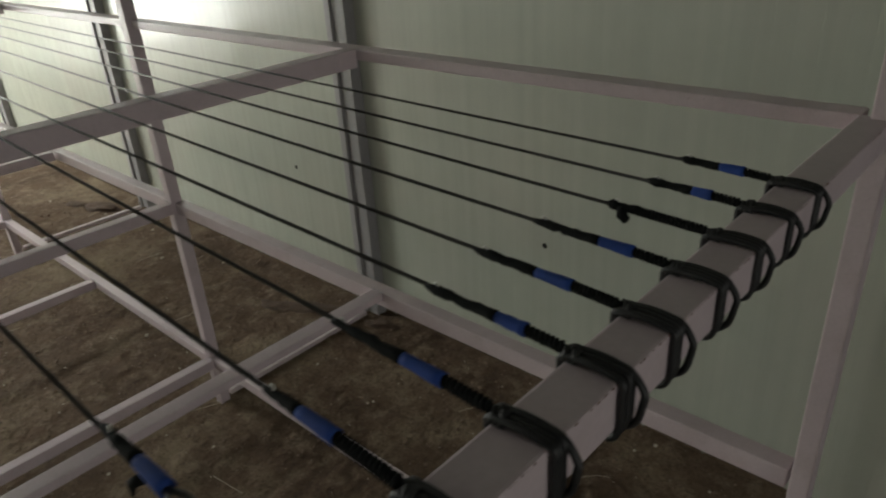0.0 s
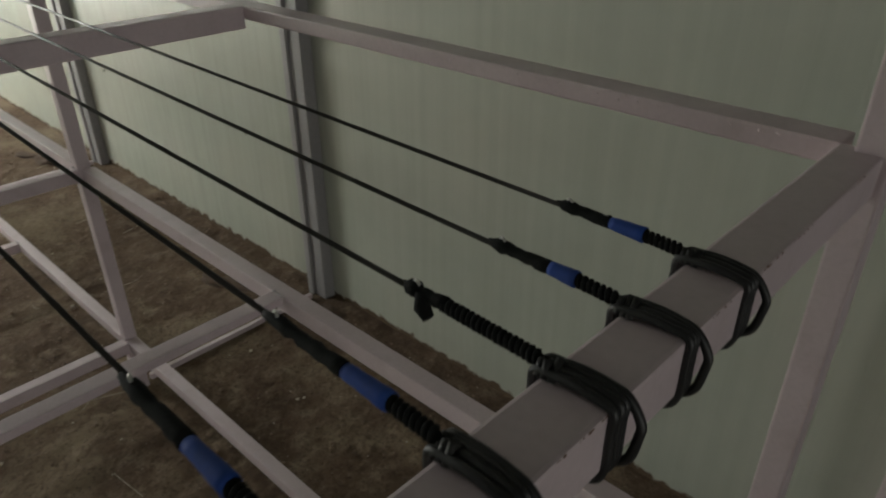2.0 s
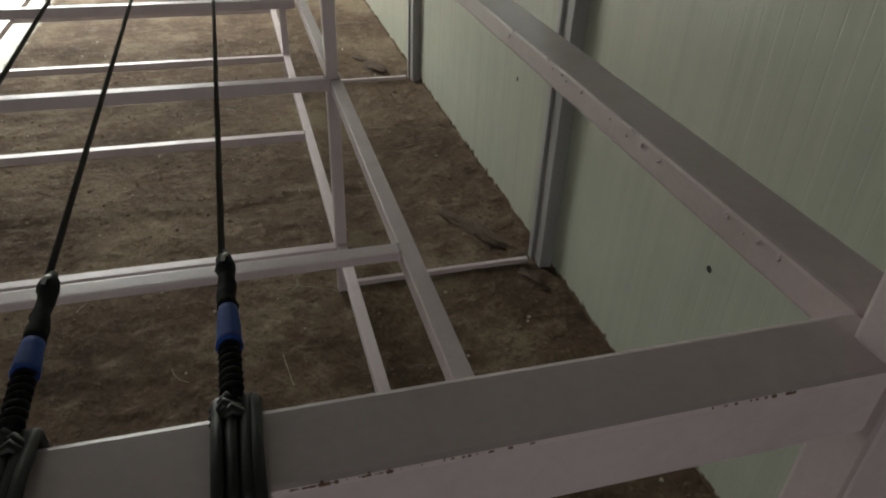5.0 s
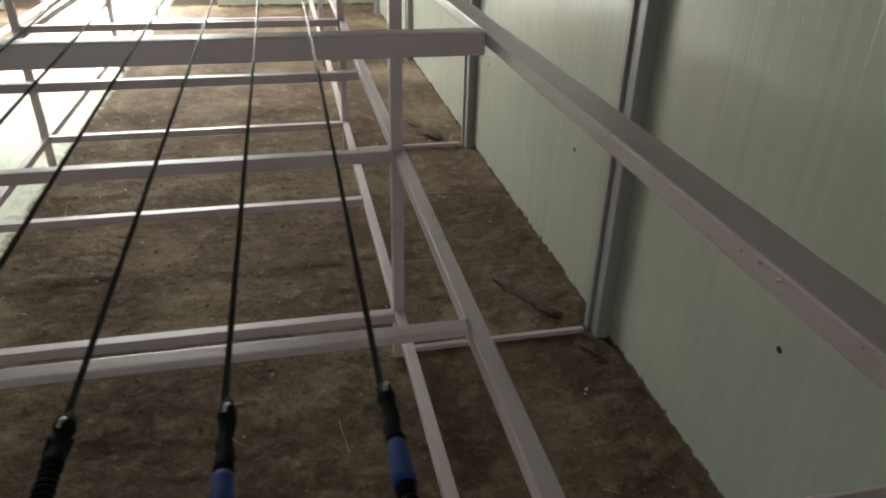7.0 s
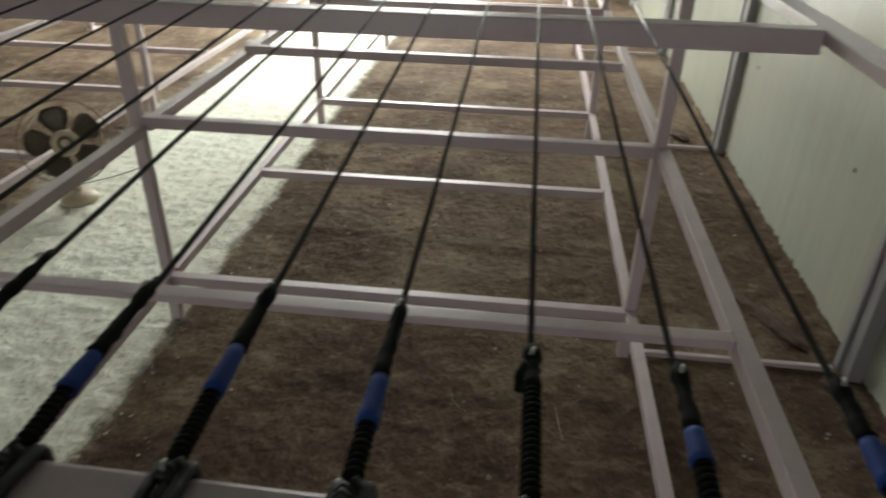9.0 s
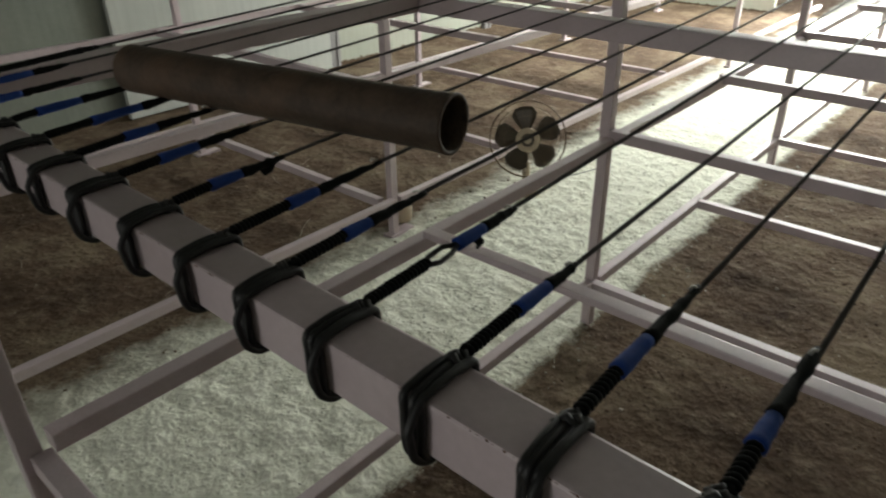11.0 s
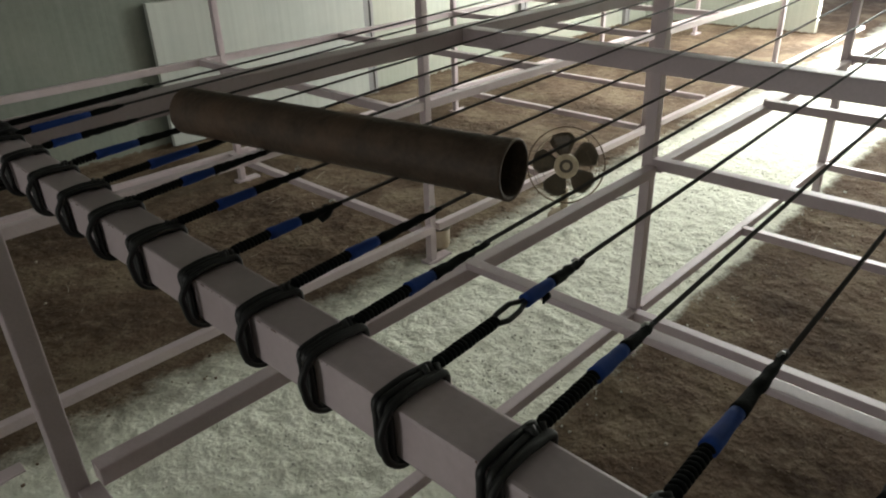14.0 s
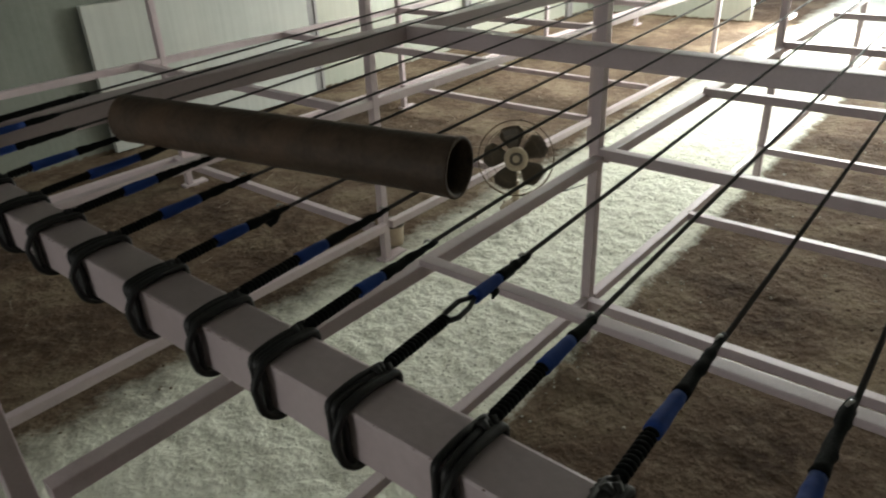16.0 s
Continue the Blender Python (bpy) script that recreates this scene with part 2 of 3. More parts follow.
def smooth_path(pts, n):
    """Catmull-Rom points through pts, n to each stretch."""
    p = [Vector(q) for q in pts]
    out = []
    for i in range(len(p) - 1):
        a, q, r, d = p[max(i - 1, 0)], p[i], p[i + 1], p[min(i + 2, len(p) - 1)]
        for k in range(n):
            u = k / n
            out.append(0.5 * (2 * q + (r - a) * u + (2 * a - 5 * q + 4 * r - d) * u * u + (3 * q - a - 3 * r + d) * u ** 3))
    return out + [p[-1]]


def lathe(bm, profile, m=None, sides=32):
    """A solid of revolution about z from (radius, height) pairs."""
    m = m or Matrix()
    rings = [[bm.verts.new(m @ Vector((r * math.cos(2 * math.pi * k / sides), r * math.sin(2 * math.pi * k / sides), z))) for k in range(sides)] for r, z in profile]
    for a, b in zip(rings, rings[1:]):
        for k in range(sides):
            bm.faces.new((a[k], a[(k + 1) % sides], b[(k + 1) % sides], b[k]))
    return bm


def weld(parent, x, y, z, axis="y", n=5, length=0.04):
    """A short bead of lumpy weld metal along a joint."""
    bm = bmesh.new()
    for i in range(n):
        o = (i / (n - 1) - 0.5) * length
        p = Vector((x, y, z)) + Vector((o if axis == "x" else 0, o if axis == "y" else 0, o if axis == "z" else 0))
        g = bmesh.ops.create_icosphere(bm, subdivisions=1, radius=random.uniform(0.003, 0.0055))
        bmesh.ops.translate(bm, vec=p + Vector([random.uniform(-0.001, 0.001) for _ in range(3)]), verts=g["verts"])
    return part("weld_bead", bm, WELD, parent, smooth=True)


# ---- setting ----
X_FAR, X_NEAR, Y_R, Y_L, TOP = -9.0, 9.0, 2.835, -4.42, 3.6


def ground():
    xs = np.concatenate([np.linspace(X_FAR - 6, -5.2, 40), np.linspace(-5.1, -2.6, 110), np.linspace(-2.58, 1.7, 238), np.linspace(1.8, X_NEAR + 3, 30)])
    ys = np.concatenate([np.linspace(Y_L - 2, -3.4, 15), np.linspace(-3.3, -1.5, 72), np.linspace(-1.48, 0.1, 98), np.linspace(0.12, Y_R, 125), np.linspace(Y_R + 0.1, Y_R + 2, 8)])
    verts, faces = [], []
    for x in xs:
        for y in ys:
            h = 0.012 * noise.noise(Vector((x * 1.3, y * 1.3, 0))) + 0.007 * noise.noise(Vector((x * 5, y * 5, 3))) + 0.0075 * noise.noise(Vector((x * 13, y * 13, 7))) + 0.0045 * noise.noise(Vector((x * 31, y * 31, 5)))
            if -1.3 < y < 0.05:
                # trodden lumps and hollows in the lime
                lump = noise.noise(Vector((x * 9, y * 11, 11))) + 0.6 * noise.noise(Vector((x * 19, y * 23, 17)))
                h += 0.0085 * lump + 0.004
            verts.append((x, y, h - 0.008))
    w = len(ys)
    for i in range(len(xs) - 1):
        for j in range(w - 1):
            a = i * w + j
            faces.append((a, a + w, a + w + 1, a + 1))
    me = bpy.data.meshes.new("ground")
    me.from_pydata(verts, [], faces)
    me.materials.append(GROUND)
    me.polygons.foreach_set("use_smooth", [True] * len(faces))
    tagged(new("ground", me), "trodden brown soil floor with a lime-dusted white aisle", "floor", kind="structure")


ground()


def ribbed_wall(name, y, inward, x0, x1, material, label):
    """A wall of pressed sheet: shallow upright grooves on the room's side, 80 mm thick."""
    bm = bmesh.new()
    prof, x = [], x0
    while x < x1 - 1e-6:
        prof += [(x, 0.0), (x + 0.052, 0.0), (x + 0.0545, -0.0003), (x + 0.0575, -0.0003)]
        x += 0.06
    prof.append((x1, 0.0))
    lo = [bm.verts.new((px, y + inward * d, -0.1)) for px, d in prof]
    hi = [bm.verts.new((px, y + inward * d, TOP)) for px, d in prof]
    for k in range(len(prof) - 1):
        bm.faces.new((lo[k], lo[k + 1], hi[k + 1], hi[k]))
    back = [bm.verts.new((px, y - inward * 0.08, z)) for px in (x0, x1) for z in (-0.1, TOP)]
    bm.faces.new((back[0], back[2], back[3], back[1]))
    return tagged(finish(name, bm, material), label, "wall", kind="structure")


ribbed_wall("wall_east", Y_R, -1, X_FAR, X_NEAR, PANEL, "pale green ribbed sheet wall, stained near the floor")
# near stretch carries its shade in the base colour, far stretch stays pale
ribbed_wall("wall_west", Y_L, 1, -3.2, X_NEAR, PANEL_SHADED, "grey-green ribbed sheet wall behind the far rack, coloured darker for its shade")
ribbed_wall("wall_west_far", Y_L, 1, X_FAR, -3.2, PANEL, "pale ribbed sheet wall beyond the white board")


def end_wall(name, x, t, ylo, yhi, door_y0, door_y1, door_h, label):
    root = tagged(finish(name, box(x, x + t, door_y1, yhi, -0.1, TOP), PANEL), label, "wall", kind="structure")
    part("wall_panel", box(x, x + t, ylo, door_y0, -0.1, TOP), PANEL, root)
    part("wall_panel", box(x, x + t, door_y0, door_y1, door_h, TOP), PANEL, root)
    return root


end_wall("wall_north", X_FAR - 0.1, 0.1, Y_L, Y_R, -1.9, 0.7, 3.4, "pale sheet wall with a wide open doorway")
end_wall("wall_south", X_NEAR, 0.1, Y_L, Y_R, -1.4, 0.4, 2.3, "pale sheet wall with an open doorway")
bm = box(X_FAR - 0.1, -8.7, Y_L - 0.08, Y_R + 0.08, TOP, TOP + 0.08)
box(-5.1, X_NEAR + 0.1, Y_L - 0.08, Y_R + 0.08, TOP, TOP + 0.08, 0, bm)
box(-8.7, -5.1, Y_L - 0.08, -4.1, TOP, TOP + 0.08, 0, bm)
box(-8.7, -5.1, 2.3, Y_R + 0.08, TOP, TOP + 0.08, 0, bm)
# unseen upstand, added to keep the roof light off the near walls and floor
for x0, x1, y0, y1 in ((-8.78, -8.7, -4.18, 2.38), (-5.1, -5.02, -4.18, 2.38), (-8.7, -5.1, -4.18, -4.1), (-8.7, -5.1, 2.3, 2.38)):
    box(x0, x1, y0, y1, TOP + 0.081, TOP + 1.1, 0, bm)
tagged(finish("ceiling", bm, CEIL), "plain grey sheet ceiling with one open roof light and an added light-cutting upstand", "ceiling", kind="structure")


def wall_column(x0, x1, y_wall, inward, d):
    """A folded channel column: web, two flanges and a narrow return lip."""
    ya, yb = sorted((y_wall, y_wall + inward * d))
    bm = box(x0, x1, ya, yb, -0.05, TOP, 0.004)
    f = y_wall + inward * d
    y2, y3 = sorted((f, f + inward * 0.012))
    box(x0, x0 + 0.035, y2, y3, -0.05, TOP, 0.003, bm)
    return tagged(finish("wall_column", bm, COLUMN), "dark grey steel channel column against the wall", "column", "wall columns", "structure")


for cx in (-0.985, -3.345, -5.87, -8.4):
    wall_column(cx, cx + 0.11, Y_R, -1, 0.055)
edge = box(1.312, 1.355, Y_R - 0.06, Y_R, -0.05, TOP, 0.003)
tagged(finish("wall_column", edge, STEEL), "narrow primed steel jamb on the wall", "column", "wall columns", "structure")
tagged(finish("door_1", box(1.356, 3.4, Y_R - 0.02, Y_R - 0.003, 0.01, 2.6, 0.003), DOOR), "dark closed sheet door beside the jamb", "door", kind="structure")
for cx in (1.275, -3.33, -5.87, -8.4):
    wall_column(cx, cx + 0.11, Y_L, 1, 0.055)

# ---- racks ----
W = 0.042
Z_LOW, Z_MID, Z_TOP = 0.231, 0.904, 1.536


def tube(parent, name, x0, x1, y0, y1, z0, z1, label=""):
    return part(name, box(x0, x1, y0, y1, z0, z1, 0.003), STEEL, parent, label)


def rack(name, label, y0, y1, posts, low, mid, low_shift, mid_shift, far_x):
    """A welded rack: posts in two rows, long rails and crossbars at each level. y0 and y1: outer faces of its two rows."""
    r = thing(name, label, "rack", "steel racks")
    ends = [p for p in posts] + [far_x]
    for px in posts:
        for ya in (y0, y1 - W):
            pa, pb = ENDS.get((name, ya == y0, px), (px, px + W))
            tube(r, "post", pa, pb, ya, ya + W, -0.03, TOP - 0.6)
            if y1 < 0:
                part("foot_plate", box(px - 0.11, px + W + 0.03, ya - 0.012, ya + W + 0.012, -0.02, 0.008, 0.002), STEEL, r)
    for ya in (y0, y1 - W):
        for a, b in zip(ends, ends[1:]):
            for z, (s0, s1) in ((Z_LOW, low_shift), (Z_MID, mid_shift)):
                o, d = (s0 if ya == y0 else s1)
                tube(r, "long_rail", b + W, a, ya + o, ya + o + 0.040, z - W + d, z + d)
    for z, xs in ((Z_LOW, low), (Z_MID, mid)):
        for x in xs:
            tube(r, "crossbar", x - W, x, y0 + W, y1 - W, z - W, z)
            for ya, s in ((y0 + W, 1), (y1 - W, -1)):
                if x > -4:
                    weld(r, x - W / 2, ya + s * 0.002, z, "x", 4, 0.03)
    return r


# the cord rack's two end posts stand a little out of line
ENDS = {("cord_rack", True, 1.207): (1.223, 1.263), ("cord_rack", False, 1.207): (1.214, 1.247)}
POSTS = (1.207, -0.942, -3.27, -5.72, -8.2)
R = rack("cord_rack", "welded grey-pink primed steel rack with black cords stretched over it", 0.008, 1.942, POSTS,
         (1.247, -0.876, -1.965, -3.21, -4.4, -5.68, -6.9), (-0.900, -1.96, -3.24, -4.45, -5.68, -6.9), ((0.01, 0.0), (0.0, 0.0)), ((0.024, -0.026), (0.012, -0.002)), -8.6)
# the top frame that carries the cords
BX0, BX1 = 1.186, 1.228


def skew(y):
    """How far the end beam bows outward at y."""
    return 0.013 * max(0.0, y - 1.0)


bm = box(BX0, BX1, 0.032, 1.916, Z_TOP - 0.041, Z_TOP, 0.003)
for y in np.linspace(0.9, 1.8, 7):
    bmesh.ops.bisect_plane(bm, geom=bm.verts[:] + bm.edges[:] + bm.faces[:], plane_co=(0, y, 0), plane_no=(0, 1, 0))
for v in bm.verts:
    v.co.x += skew(v.co.y)
part("end_beam", bm, STEEL, R, "primed end beam with rust along its edges")
tube(R, "end_crossbar", 1.208, 1.248, 0.052, 1.899, 0.800, 0.842)
tube(R, "crossbar", 0.143, 0.184, 0.073, 1.911, Z_MID - 0.020, Z_MID, "flat crossbar")
weld(R, 0.164, 1.912, Z_MID, "x", 5, 0.03)
tube(R, "crossbeam", 0.140, 0.181, 0.075, 1.916, Z_TOP - 0.041, Z_TOP)
tube(R, "top_rail", -8.6, BX0 + 0.014, 1.917, 1.961, Z_TOP - 0.025, Z_TOP - 0.001)
tube(R, "top_rail", -8.6, BX0 - 0.001, 0.028, 0.074, Z_TOP - 0.041, Z_TOP - 0.001)
for bx in (-2.1, -4.5, -6.9):
    tube(R, "crossbeam", bx, bx + W, 0.075, 1.916, Z_TOP - 0.041, Z_TOP)

LEFT = rack("empty_rack", "welded grey-pink primed steel rack, empty, across the aisle", -3.22, -1.22, (1.275, -0.99, -3.30, -5.8, -8.2),
            (-0.88, -1.98, -3.22, -4.3, -5.7), (-0.79, -1.96, -3.25, -4.4, -5.7), ((0.0, 0.0), (0.03, 0.0)), ((0.0, 0.0), (0.0, 0.0)), -8.6)

# floor ties between the wall columns and the rack's feet
for fx in (-0.94, -3.28, -5.8):
    tie = thing("floor_tie", "thin pale steel bar lying on the soil", "bar", "floor ties")
    part("bar", box(fx, fx + 0.022, 1.96, 2.74, 0.0, 0.022, 0.003), STEEL, tie)


# ---- cords ----
def grip(y, tip, b0, b1, loop=False, knob=False, eyelet=False):
    c = thing("elastic_cord", "black elastic cord tied to the beam" + (" with a blue tape band" if b0 else " with a bare black clip"), "cord", "stretched cords")
    rnd = random.Random(int(y * 1000))
    zc = Z_TOP + 0.006
    rise = min(0.045, 0.047 - 0.05 * (y - 1.0))
    c.location.x = 0.6 * skew(y)

    def up(x):
        return zc + rise * max(0.0, BX0 - x)

    far = [(x, y + 0.002 * math.sin(x * 3 + y * 9), up(x)) for x in np.linspace(-8.6, tip, 12)]
    part("line", sweep(bmesh.new(), far, 0.0019, 8), LINE, c, smooth=True)
    end = BX0 - 0.002
    g1 = b0 or tip + 0.03
    # clip and forward sleeve, tapering to the line
    pts, rad = [], []
    for k in range(13):
        u = k / 12
        x = tip - 0.006 + (g1 - tip + 0.005) * u
        pts.append((x, y + rnd.uniform(-0.0006, 0.0006), up(x) + rnd.uniform(-0.0005, 0.0005)))
        rad.append(0.0021 + 0.0030 * u ** 0.6 + (0.0014 if eyelet and 0.15 < u < 0.4 else 0) + rnd.uniform(-0.0005, 0.0006))
    part("clip", sweep(bmesh.new(), pts, rad, 10), SLEEVE, c, smooth=True)
    part("wire_end", sweep(bmesh.new(), [(tip + 0.003, y + 0.001, up(tip) + 0.005), (tip + 0.006, y, up(tip) + 0.0066), (tip + 0.009, y - 0.001, up(tip) + 0.005)], 0.0011, 6), CHROME, c, "bare wire glint", True)
    if knob:
        part("knob", sweep(bmesh.new(), [(tip + 0.012, y, up(tip)), (tip + 0.014, y - 0.004, up(tip) - 0.008), (tip + 0.02, y - 0.005, up(tip) - 0.012)], [0.006, 0.0058, 0.004], 10), SLEEVE, c, smooth=True)
    if loop:
        part("tail", sweep(bmesh.new(), [(b0 + 0.004 if b0 else tip + 0.02, y - 0.003, zc - 0.004), (b0 - 0.004 if b0 else tip + 0.016, y - 0.006, zc - 0.010), (b0 - 0.002 if b0 else tip + 0.013, y - 0.008, zc - 0.017)], [0.004, 0.0035, 0.001], 8), SLEEVE, c, smooth=True)
    rear = b1 or tip + 0.028
    if b0:
        pts = [(b0 + (b1 - b0) * k / 6, y, up(b0 + (b1 - b0) * k / 6)) for k in range(7)]
        part("tape_band", sweep(bmesh.new(), pts, [0.0046 + 0.0012 * k / 6 + rnd.uniform(-0.0003, 0.0003) for k in range(7)], 12), TAPE, c, "blue tape", True)
    if loop:
        for s in (-1, 1):
            part("loop_strand", sweep(bmesh.new(), [(rear - 0.002, y, up(rear)), (rear + 0.012, y + s * 0.005, up(rear) - 0.001 * s), (rear + 0.026, y + s * 0.006, up(rear) - 0.002), (rear + 0.036, y + s * 0.002, up(rear) - 0.002)], 0.0021, 8), CORD, c, smooth=True)
        rear += 0.034
    # rear sleeve: turns of cord laid side by side
    n = max(5, int((end - rear) / 0.0038))
    bm = sweep(bmesh.new(), [(rear - 0.002, y, up(rear)), (end + 0.004, y, up(end) - 0.001)], 0.0032, 8)
    pts, rad = [], []
    fat = 1.0
    for k in range(n * 10 + 1):
        u, a = k / (n * 10), k * math.pi / 5
        if k % 10 == 0:
            fat = rnd.uniform(0.96, 1.05)
        x = rear + (end - rear) * u
        pts.append((x, y + 0.0035 * fat * math.cos(a), up(x) - 0.001 * u + 0.0035 * fat * math.sin(a)))
        rad.append(0.0017)
    sweep(bm, pts, rad, 6)
    part("sleeve", bm, SLEEVE, c, smooth=True)
    # turns round the beam
    rw = 0.0029
    x0, x1, z0, z1 = BX0 - rw, BX1 + rw, Z_TOP - 0.041 - rw, Z_TOP + rw
    for k in range(4):
        yy = y + (min(k, 2) - 1) * 0.0054 + (0.0025 if k == 3 else 0) + rnd.uniform(-0.0006, 0.0006)
        sag = rnd.uniform(0.0, 0.006) if k else 0.010
        slant = rnd.uniform(-0.0015, 0.0025)
        bow = rnd.uniform(0.0005, 0.0015) + (0.009 if k == 3 else 0)
        ring = [(x0, yy, z1 - 0.012), (x0 + 0.001, yy, z1 - 0.001), (x0 + 0.012, yy, z1 + 0.001), ((x0 + x1) / 2, yy + slant * 0.4, z1 + 0.002), (x1 - 0.01, yy + slant * 0.7, z1 + 0.001),
                (x1 + 0.001, yy + slant, z1 - 0.002), (x1 + bow, yy + slant, z1 - 0.014), (x1 + bow, yy + slant, (z0 + z1) / 2), (x1 + bow * 0.6, yy + slant, z0 + 0.006), (x1 - 0.006, yy + slant * 0.7, z0 - 0.002 - sag * 0.4),
                ((x0 + x1) / 2, yy, z0 - sag * 0.5), (x0 + 0.006, yy, z0 - 0.001), (x0 - 0.001, yy, z0 + 0.008), (x0, yy, z1 - 0.013)]
        part("turn", sweep(bmesh.new(), smooth_path(ring, 4), rw, 7, False), CORD, c, smooth=True)
    # knot where the turns meet the sleeve
    bm = bmesh.new()
    for k in range(3):
        o = rnd.uniform(-0.004, 0.004)
        sweep(bm, [(end + 0.004 + k * 0.004, y - 0.008, zc - 0.005), (end + 0.002 + k * 0.004, y + o, zc + 0.001 + k * 0.0006), (end + 0.006 + k * 0.003, y + 0.008, zc - 0.005)], 0.0026, 8)
    part("knot", bm, CORD, c, smooth=True)
    return c


CORDS = ((1.610, 1.086, 1.128, 1.155), (1.528, 1.088, 1.134, 1.154), (1.450, 1.085, 0, 0), (1.371, 1.052, 1.118, 1.152), (1.289, 1.047, 1.107, 1.142),
         (1.215, 1.056, 1.123, 1.15), (1.133, 1.037, 1.105, 1.143), (1.052, 1.062, 1.094, 1.13), (0.965, 1.018, 1.056, 1.089), (0.884, 1.042, 1.104, 1.132),
         (0.803, 1.016, 1.092, 1.125), (0.712, 1.064, 1.111, 1.145), (0.613, 1.034, 1.097, 1.141), (0.522, 1.024, 1.093, 1.132), (0.438, 1.003, 1.067, 1.129),
         (0.346, 1.013, 1.1, 1.155), (0.248, 1.060, 1.135, 1.172), (0.155, 1.040, 1.085, 1.168), (0.090, 0.960, 0, 0))
for i, row in enumerate(CORDS):
    grip(*row, loop=i == 8, knob=i in (2, 11), eyelet=i < 6)


def cord_bundle(y0, y1):
    """Spare cord wound many times, untidily, round the beam's end."""
    c = thing("cord_bundle", "untidy tangle of spare black cord wound round the beam's end", "cord")
    rnd = random.Random(8)
    for k in range(32):
        y = y0 + (y1 - y0) * (k + rnd.uniform(-0.5, 0.5)) / 32
        s, e, bow, lift = rnd.uniform(-0.022, 0.022), rnd.uniform(0.002, 0.008), rnd.uniform(0.002, 0.026), rnd.uniform(0.003, 0.011)
        low = Z_TOP - 0.043 - rnd.uniform(0.002, 0.03)
        ring = [(BX0 - e, y, Z_TOP - 0.02), (BX0 - e * 0.4, y + s * 0.2, Z_TOP + lift * 0.8), ((BX0 + BX1) / 2, y + s * 0.5, Z_TOP + lift), (BX1 - 0.004, y + s * 0.8, Z_TOP + lift * 0.9),
                (BX1 + bow * 0.8, y + s, Z_TOP - 0.006), (BX1 + bow, y + s * 0.8, Z_TOP - 0.03), (BX1 + bow * 0.7, y + s * 0.4, low), ((BX0 + BX1) / 2, y, low - 0.004), (BX0 - e, y - s * 0.1, Z_TOP - 0.045), (BX0 - e, y, Z_TOP - 0.021)]
        part("turn", sweep(bmesh.new(), smooth_path(ring, 5), 0.0027, 7, False), CORD, c, smooth=True)
    return c


cord_bundle(0.055, 0.150)


# ---- loose things ----
def steel_pipe():
    a, b = Vector((1.034, 0.368, 1.5765)), Vector((0.943, 0.838, 1.5775))
    p = thing("steel_pipe", "dark rusty steel pipe lying across the cords", "pipe")
    d = (b - a)
    m = Matrix.Translation(a) @ d.to_track_quat("Z", "Y").to_matrix().to_4x4()
    ln = d.length
    prof = [(0.0265, 0.0), (0.0302, 0.0), (0.0305, 0.004), (0.03, 0.02), (0.03, ln * 0.5), (0.03, ln - 0.03), (0.0308, ln - 0.008), (0.0315, ln - 0.001), (0.031, ln), (0.0275, ln), (0.0268, ln - 0.02), (0.0265, ln * 0.5), (0.0265, 0.0)]
    part("barrel", lathe(bmesh.new(), prof, m, 40), RUST, p, smooth=True)
    return p


steel_pipe()


